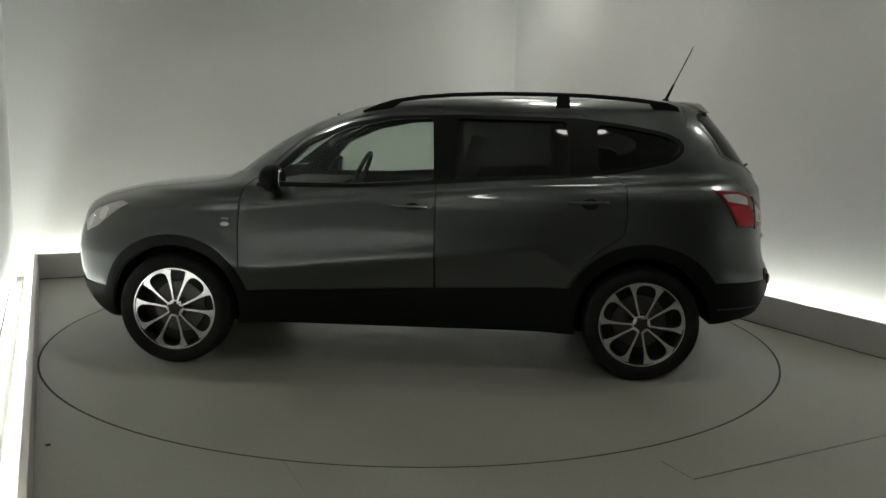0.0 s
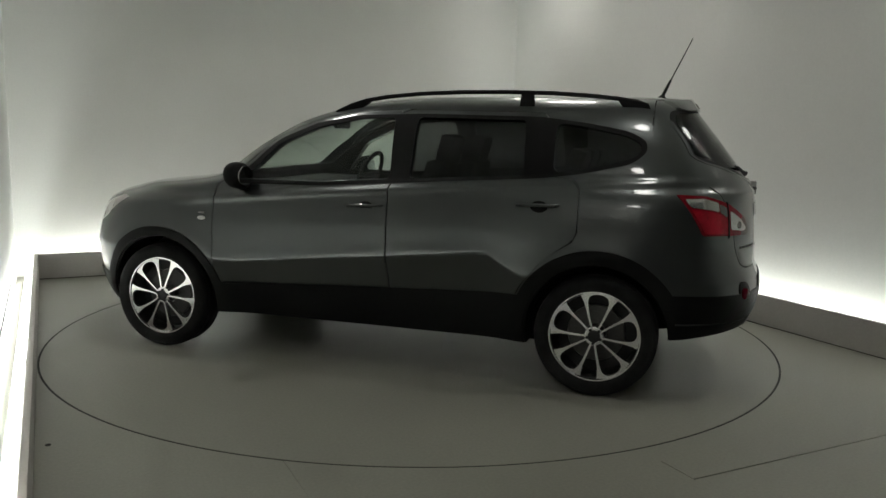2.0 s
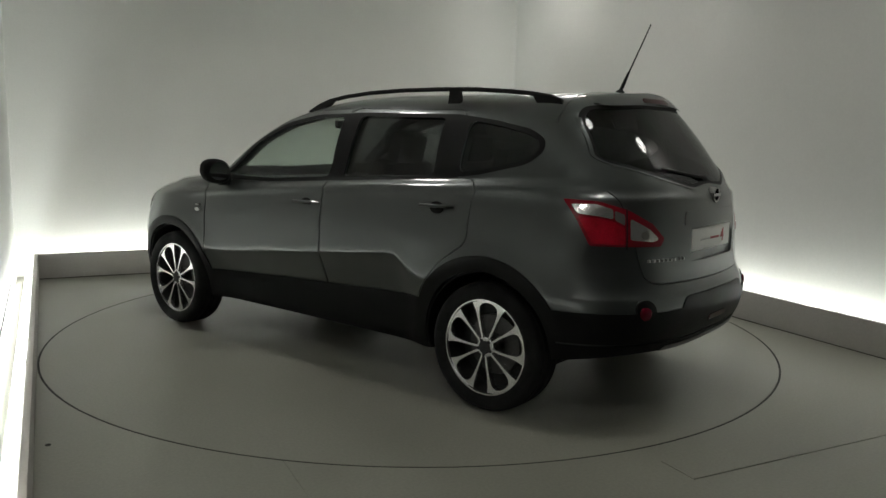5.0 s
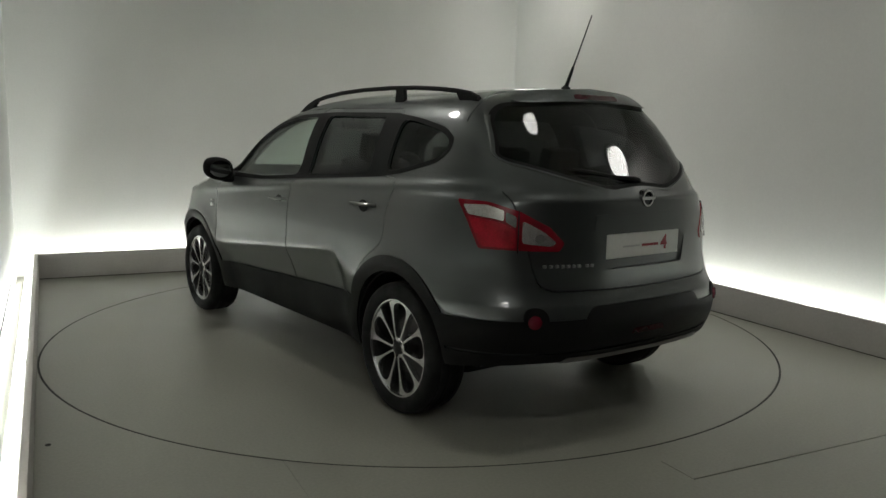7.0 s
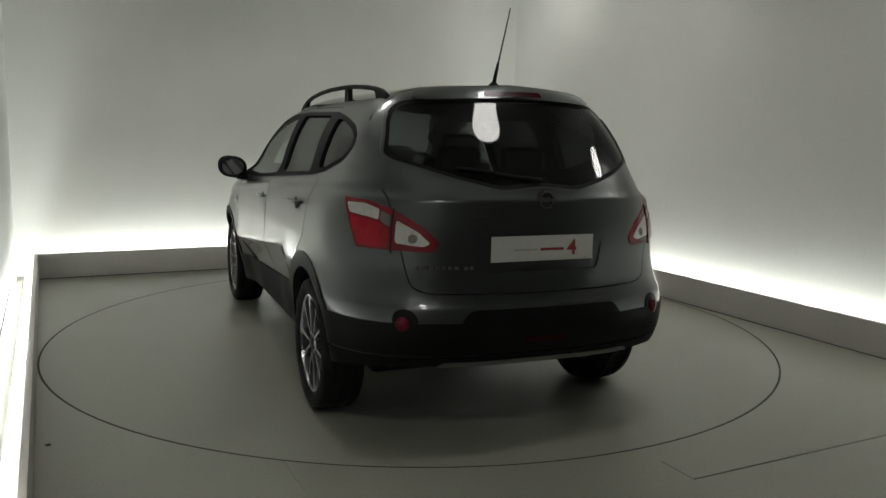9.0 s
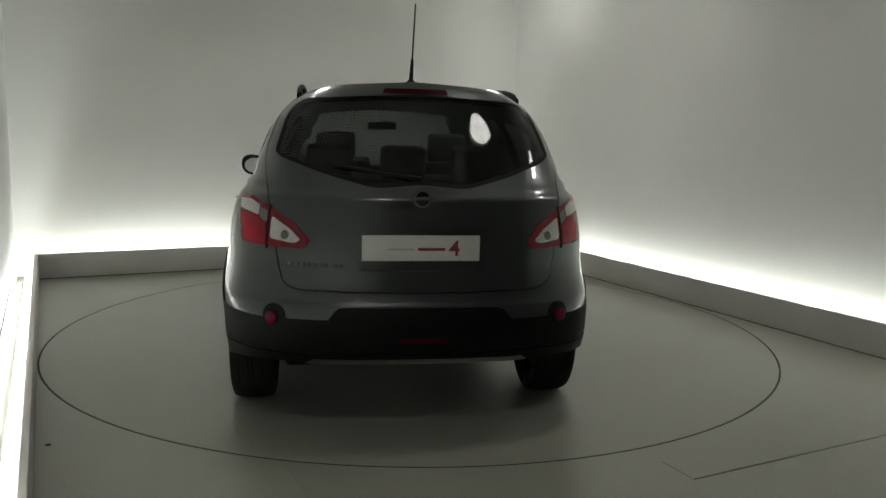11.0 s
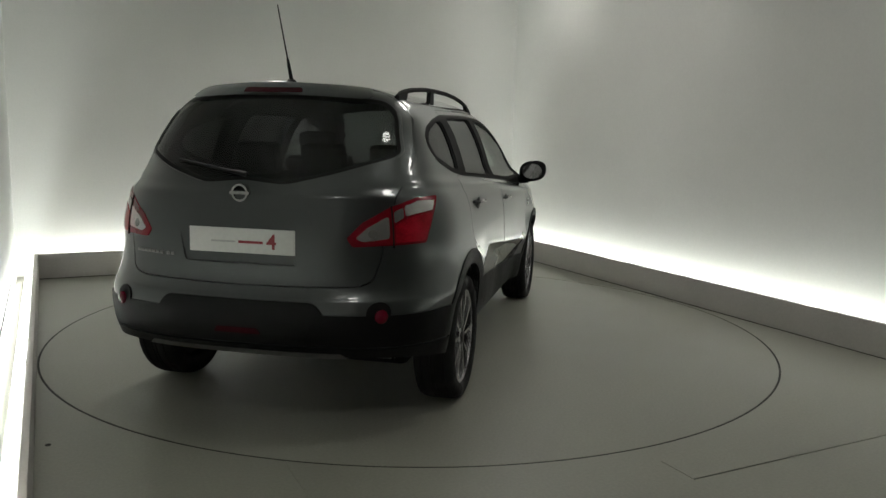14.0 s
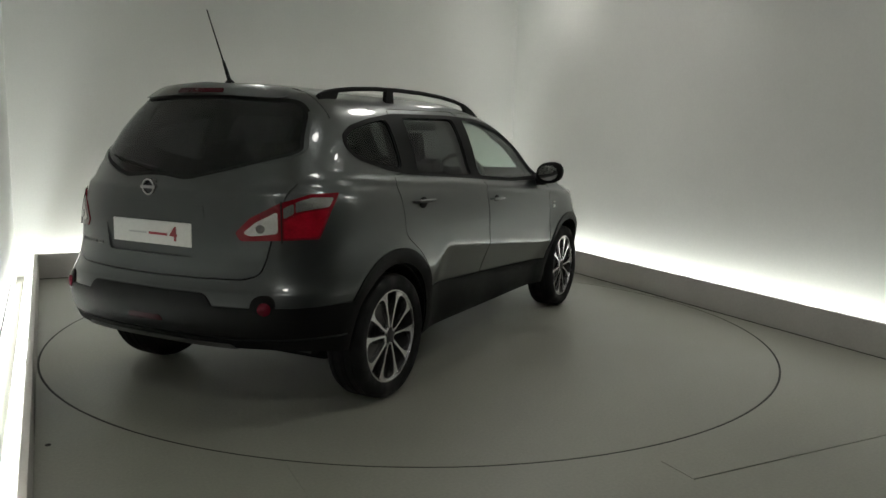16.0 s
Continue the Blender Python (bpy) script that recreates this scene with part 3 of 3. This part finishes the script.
    rim = csg(body_solid(0.004), ("-", body_solid(-0.012, 0.85)), ("&", prism(grown(rounded(mirrored(HALF_GLASS), 0.06, 6), 0.008), "x", -2.6, -1.3)),
              ("-", prism(grown(rounded(mirrored(HALF_GLASS), 0.06, 6), -0.002), "x", -2.7, -1.2)), ("-", mesh_of(box((-3, -2, 1.50), (3, 2, 2)))))
    part("glass_surround", rim, PAINT, gate, "raised grey lip round the rear window")
    lip = csg(body_solid(0.013), ("&", prism(rounded(mirrored([(0.0, 1.584), (0.43, 1.563), (0.475, 1.570), (0.44, 1.620), (0.0, 1.645)]), 0.012), "x", -2.4, -1.66)))
    part("spoiler", lip, PAINT, gate)
    lamp = csg(body_solid(0.016), ("&", prism(rounded([(-0.155, 1.588), (0.155, 1.588), (0.145, 1.612), (-0.145, 1.612)], 0.01), "x", -2.4, -1.72)))
    part("brake_lamp", lamp, UNLIT, gate, "dark red high brake lamp")
    strip = csg(body_solid(0.004), ("&", prism(rounded([(-0.335, 0.990), (0.335, 0.990), (0.320, 1.056), (-0.320, 1.056)], 0.010), "x", -2.6, -2.0)))
    part("handle_strip", strip, PAINT, gate)
    plate = part("number_plate", box((-2.189, -0.26, 0.851), (-2.170, 0.26, 0.965), 0.003), PLATE, gate, "white dealer plate with grey and red print")
    part("print_bar", box((-2.1905, 0.03, 0.899), (-2.1885, 0.15, 0.907)), PLATE_GREY, plate, "grey print")
    part("print_bar", box((-2.1905, -0.105, 0.897), (-2.1885, 0.015, 0.909)), PLATE_RED, plate, "red print")
    font = bpy.data.curves.new("figure", "FONT")
    font.body, font.size, font.extrude, font.align_x = "4", 0.096, 0.001, "CENTER"
    font.offset = 0.0016
    tmp = new("tool", font)
    me = bpy.data.meshes.new_from_object(tmp.evaluated_get(bpy.context.evaluated_depsgraph_get()))
    bpy.data.objects.remove(tmp)
    me.transform(Matrix.Translation((-2.1902, -0.147, 0.876)) @ Matrix.Rotation(radians(-90), 4, "Z") @ Matrix.Rotation(radians(90), 4, "X"))
    part("figure", me, PLATE_RED, plate, "red figure 4")
    ring = csg(prism(circle(0, 1.126, 0.040, 40), "x", -2.202, -2.165), ("-", prism(circle(0, 1.126, 0.031, 40), "x", -2.3, -2.1)),
               ("+", mesh_of(box((-2.204, -0.047, 1.119), (-2.165, 0.047, 1.133)))))
    part("emblem", ring, EMBLEM, gate, "chrome ring emblem")
    for i in range(9):
        y0 = 0.58 - i * 0.026 - (0.014 if i > 6 else 0)
        xs = -2.212 + 0.70 * (1 - (1 - ((y0 - 0.01) / 0.89) ** 2.5) ** 0.4)
        part("badge_bar", box((xs - 0.006, y0 - 0.017, 0.824), (xs + 0.008, y0, 0.838), 0.002), ALLOY_DULL, gate, "chrome badge lettering")
    part("wiper", tube([(-2.135, 0.0, 1.205), (-2.140, 0.03, 1.213), (-2.112, 0.14, 1.226), (-2.076, 0.35, 1.260)], [0.013, 0.010, 0.007, 0.004], 8), PLASTIC, gate, "black rear wiper arm")
    part("wiper_blade", tube([(-2.116, 0.06, 1.218), (-2.090, 0.22, 1.236), (-2.060, 0.38, 1.262)], [0.005, 0.007, 0.005], 6), RUBBER, gate)

    # black lower cladding with arches
    zone = prism([(-3, 0), (3, 0), (3, 0.455), (0.95, 0.455), (-0.95, 0.535), (-3, 0.56)], "y", -2, 2)
    zone = csg(zone, ("+", prism([(-1.60, 0.1), (-1.60, 0.595), (-3, 0.60), (-3, 0.1)], "y", -2, 2)),
               ("+", prism(rounded([(-0.40, 0.1), (-0.41, 0.595), (-0.36, 0.652), (0.36, 0.652), (0.41, 0.595), (0.40, 0.1)], 0.03), "x", -3, -1.9)))
    for s in (1, -1):
        zone = csg(zone, ("+", prism(circle(s * 0.640, 0.607, 0.050, 32), "x", -3, -1.9)))
    for x, r in ((AXLE, 0.455), (-AXLE, 0.475)):
        zone = csg(zone, ("+", prism(circle(x, 0.335, r, 64), "y", -2, 2)))
    keep_out = mesh_of(box((-1.95, -0.70, -0.5), (1.9, 0.70, 2)))
    clad = csg(body_solid(0.007), ("&", zone), ("-", keep_out), ("-", under), ("-", rear_under), ("-", arches),
               ("-", csg(mesh_of(box((-3, -2, 0.436), (-1.80, 2, 0.447))), ("-", body_solid(-0.004)))))
    clad = part("cladding", clad, PLASTIC, car, "black plastic lower cladding")
    for s in (1, -1):
        eye = lathe([(0.002, -0.02), (0.031, -0.02), (0.031, 0.010), (0.026, 0.014), (0.002, 0.018)], 28)
        bmesh.ops.rotate(eye, verts=eye.verts, cent=(0, 0, 0), matrix=Matrix.Rotation(radians(90 - 32 * s), 3, "Z"))
        bmesh.ops.translate(eye, verts=eye.verts, vec=(-2.142, s * 0.650, 0.594))
        part("reflector", eye, DARKRED, clad, "round red reflector")
    fog = csg(body_solid(0.012), ("&", prism(rounded([(-0.115, 0.494), (0.115, 0.494), (0.10, 0.522), (-0.10, 0.522)], 0.01), "x", -3, -2.0)))
    part("fog_lamp", fog, UNLIT, clad, "red fog lamp strip")
    sill = csg(body_solid(0.012), ("&", prism([(-0.50, 0.388), (0.50, 0.388), (0.47, 0.412), (-0.47, 0.412)], "x", -3, -2.0)))
    part("skid_strip", sill, ALLOY_DULL, clad, "dull grey metal strip under the bumper")

    # lamps
    whole = rounded([(-0.680, 1.118), (-0.735, 1.02), (-0.790, 0.905), (-1.150, 0.898), (-1.172, 0.935), (-1.105, 1.005), (-0.975, 1.072), (-0.83, 1.112)], 0.012)
    for s in (1, -1):
        lens = part("tail_lamp", csg(body_solid(0.005), ("-", body_solid(-0.03, 0.5)), ("&", slant_prism(whole, s))), SHELL, car, "red and clear wrap-round tail lamp")
        bits = ((rounded([(-0.712, 1.096), (-0.736, 1.054), (-0.85, 1.040), (-0.90, 1.030), (-0.90, 1.076), (-0.82, 1.098)], 0.010), CLEAR, "clear upper lens"),
                (rounded([(-0.908, 1.026), (-0.957, 1.000), (-0.957, 1.050), (-0.908, 1.070)], 0.010), BULB, "grey bulb window"),
                (rounded([(-0.984, 0.934), (-1.110, 0.921), (-1.138, 0.936), (-1.080, 0.986), (-0.984, 1.034)], 0.016), CLEAR, "clear inner lens"))
        bits += ((rounded([(-0.735, 1.046), (-0.757, 1.000), (-0.797, 0.916), (-0.956, 0.912), (-0.956, 0.990), (-0.90, 1.020), (-0.85, 1.031)], 0.010), RED, "bright red lower lens"),)
        for poly, mat, label in bits:
            part("lens", csg(body_solid(0.008), ("-", body_solid(0.0, 0.5)), ("&", slant_prism(poly, s))), mat, lens, label)
        bulb = csg(body_solid(0.0095), ("-", body_solid(0.0, 0.5)), ("&", slant_prism(circle(-1.062, 0.955, 0.020, 20), s)))
        part("bulb", bulb, BULB, lens, "grey bulb ring")
        seam = csg(body_solid(0.0095), ("-", body_solid(-0.01, 0.5)), ("&", slant_prism([(-0.964, 0.890), (-0.969, 0.890), (-0.969, 1.08), (-0.964, 1.08)], s)))
        part("seam", seam, GLOSS, lens)
        head = rounded([(0.62, 0.952), (0.72, 0.965), (0.88, 0.905), (1.00, 0.825), (0.93, 0.765), (0.80, 0.815)], 0.02)
        part("headlamp", csg(body_solid(0.005), ("-", body_solid(-0.03, 0.5)), ("&", slant_prism(head, s, True))), CLEAR, car, "clear headlamp")
        for a, z, r in ((0.78, 0.888, 0.040), (0.90, 0.838, 0.036)):
            eye = csg(body_solid(0.007), ("-", body_solid(0.0, 0.5)), ("&", slant_prism(circle(a, z, r, 24), s, True)))
            part("headlamp_reflector", eye, CHROME, car, "chrome headlamp reflector")

    # mirrors, rails, aerial, fender badges
    for s in (1, -1):
        shell = bmesh.new()
        bmesh.ops.create_uvsphere(shell, u_segments=24, v_segments=14, radius=1.0)
        for v in shell.verts:
            x, y, z = v.co
            flat = 0.35 if x < 0 else 1.0
            sq = 1.0 / (abs(y) ** 3 + abs(z) ** 3 + abs(x) ** 3 + 1e-6) ** 0.2
            v.co = Vector((0.735 + 0.095 * x * flat, s * 0.962 + 0.104 * y * sq, 1.133 + 0.080 * z * sq + 0.012 * s * y))
        mir = part("mirror", shell, GLOSS, car, "gloss black door mirror")
        face = lathe([(0.002, 0.0), (0.9, 0.0), (0.9, 0.004), (0.002, 0.004)], 28)
        bmesh.ops.rotate(face, verts=face.verts, cent=(0, 0, 0), matrix=Matrix.Rotation(radians(90), 3, "Z"))
        bmesh.ops.scale(face, vec=(1, 0.086, 0.064), verts=face.verts)
        bmesh.ops.translate(face, verts=face.verts, vec=(0.7005, s * 0.962, 1.133))
        part("mirror_glass", face, MIRROR, mir, "mirror glass")
        part("mirror_foot", tube([(0.765, s * 0.80, 1.090), (0.755, s * 0.87, 1.062), (0.745, s * 0.93, 1.062)], [0.035, 0.028, 0.022], 10), GLOSS, mir)

        rail_y = s * 0.545
        pts = [(0.300, 1.528), (0.20, 1.568), (0.10, 1.598), (-0.05, 1.622), (-0.25, 1.640), (-0.50, 1.651), (-0.80, 1.653), (-1.05, 1.648), (-1.28, 1.634), (-1.42, 1.620), (-1.52, 1.604), (-1.58, 1.588)]
        rail = part("roof_rail", tube([(x, rail_y, z) for x, z in pts], [0.008, 0.012] + [0.0125] * 8 + [0.013, 0.008], 10), GLOSS, car, "black roof rail")
        for poly in ([(0.28, 1.50), (0.15, 1.535), (0.07, 1.590), (0.08, 1.600), (0.13, 1.590), (0.29, 1.530)],
                     [(-0.86, 1.56), (-0.95, 1.56), (-0.94, 1.65), (-0.87, 1.65)],
                     [(-1.45, 1.565), (-1.60, 1.550), (-1.585, 1.588), (-1.46, 1.612), (-1.41, 1.620)]):
            part("rail_foot", prism(poly, "y", rail_y - 0.012, rail_y + 0.012), GLOSS, rail)
        ring = csg(prism([(1.058 + 0.026 * math.cos(k / 16 * math.pi), 0.858 + 0.012 * math.sin(k / 16 * math.pi)) for k in range(32)], "y", 0.86, 0.899))
        if s < 0:
            ring.transform(Matrix.Diagonal((1, -1, 1, 1)))
            ring.flip_normals()
        part("fender_badge", ring, STEEL, car, "small chrome side badge")
        part("badge_bar", box((1.036, min(s * 0.86, s * 0.897), 0.886), (1.080, max(s * 0.86, s * 0.897), 0.896), 0.002), ALLOY_DULL, car)
    part("aerial_base", lathe_z([(0.0, 1.635), (0.030, 1.635), (0.024, 1.656), (0.010, 1.668), (0.0, 1.670)], 20), PLASTIC, car).location = (-1.625, 0, 0)
    part("aerial", tube([(-1.628, 0, 1.66), (-1.652, 0, 1.715), (-1.672, 0, 1.76)], [0.011, 0.009, 0.007], 8), PLASTIC, car, "thin black roof aerial")
    part("aerial_whip", tube([(-1.672, 0, 1.758), (-1.74, 0, 1.905), (-1.785, 0, 2.005)], [0.0042, 0.0036, 0.003], 6), PLASTIC, car)

    # cabin
    for y in (0.36, -0.36):
        seat(car, -0.20, y, 0.46, 1.27, 1.44)
    seat(car, -1.02, 0.0, 1.20, 1.20, 1.37, "rear_bench")
    part("dashboard", box((0.52, -0.68, 0.82), (1.02, 0.68, 1.075), 0.05), CABIN, car)
    wheel = lathe([(0.185 + 0.016 * math.cos(k * math.pi / 4), 0.016 * math.sin(k * math.pi / 4)) for k in range(8)], 36, True)
    add_box(wheel, (-0.18, -0.012, -0.02), (0.18, 0.012, 0.02), 0.006)
    add_box(wheel, (-0.02, -0.012, -0.18), (0.02, 0.012, 0.0), 0.006)
    m = Matrix.Translation((0.47, -0.37, 1.085)) @ Matrix.Rotation(radians(-24), 4, "Y") @ Matrix.Rotation(radians(90), 4, "Z")
    bmesh.ops.transform(wheel, matrix=m, verts=wheel.verts)
    part("steering_wheel", wheel, CABIN, car)
    part("inner_mirror", box((0.50, -0.11, 1.425), (0.53, 0.11, 1.485), 0.012), CABIN, car)
    part("mirror_stem", tube([(0.52, 0, 1.475), (0.56, 0, 1.525)], 0.010), CABIN, car)
    part("underbody", box((-1.62, -0.62, 0.215), (1.62, 0.62, 0.45), 0.03), PLASTIC, car, "dark underbody")
    for x in (AXLE, -AXLE):
        for s in (1, -1):
            tub = csg(side_prism(circle(x, 0.335, 0.3945, 56), s, 0.556, 0.868), ("-", side_prism(circle(x, 0.335, 0.386, 56), s, 0.570, 1.0)), ("-", under), ("-", rear_under),
                      ("&", body_solid(-0.004)))
            part("wheel_liner", tub, PLASTIC, car, "black wheel arch liner")
    part("rear_axle", tube([(-AXLE, -0.7, 0.30), (-AXLE, 0.7, 0.30)], 0.04), PLASTIC, car)
    part("silencer", box((-1.95, -0.55, 0.335), (-1.70, 0.10, 0.43), 0.04), DULL, car, "dull grey exhaust silencer")

    # wheels
    first = build_wheel("wheel")
    spots = [(AXLE, 1, 36.0), (-AXLE, 1, 2.0), (AXLE, -1, 12.0), (-AXLE, -1, 40.0)]
    for i, (x, s, roll) in enumerate(spots):
        m = pose(x, s * HUB_Y, WHEEL_R, 0, 0, 0 if s > 0 else 180) @ pose(0, 0, 0, 0, roll, 0)
        w = first if i == 0 else copy_thing(first, m)
        w.matrix_basis = m
        w.parent = car
    return car


build_room()
build_lights()
turntable = build_turntable()
car = build_car()

for ob in bpy.data.objects:
    if ob.type == "MESH" and ob.data.materials and ob.data.materials[0] in (GLASS, PRIVACY):
        ob.visible_shadow = False     # lets the studio's light into the cabin


def motions():
    rows_car, rows_disc = [], []
    for i in range(33):
        t = i * 0.5
        a = 3.0517 - 0.1244 * t
        c, s = math.cos(a), math.sin(a)
        rows_car.append((t, pose(-0.0308 * c - 0.2304 * s, -0.0308 * s + 0.2304 * c, 0, 0, 0, math.degrees(a))))
        rows_disc.append((t, pose(0, 0, 0, 0, 0, math.degrees(a))))
    walk(car, rows_car)
    walk(turntable, rows_disc)


motions()
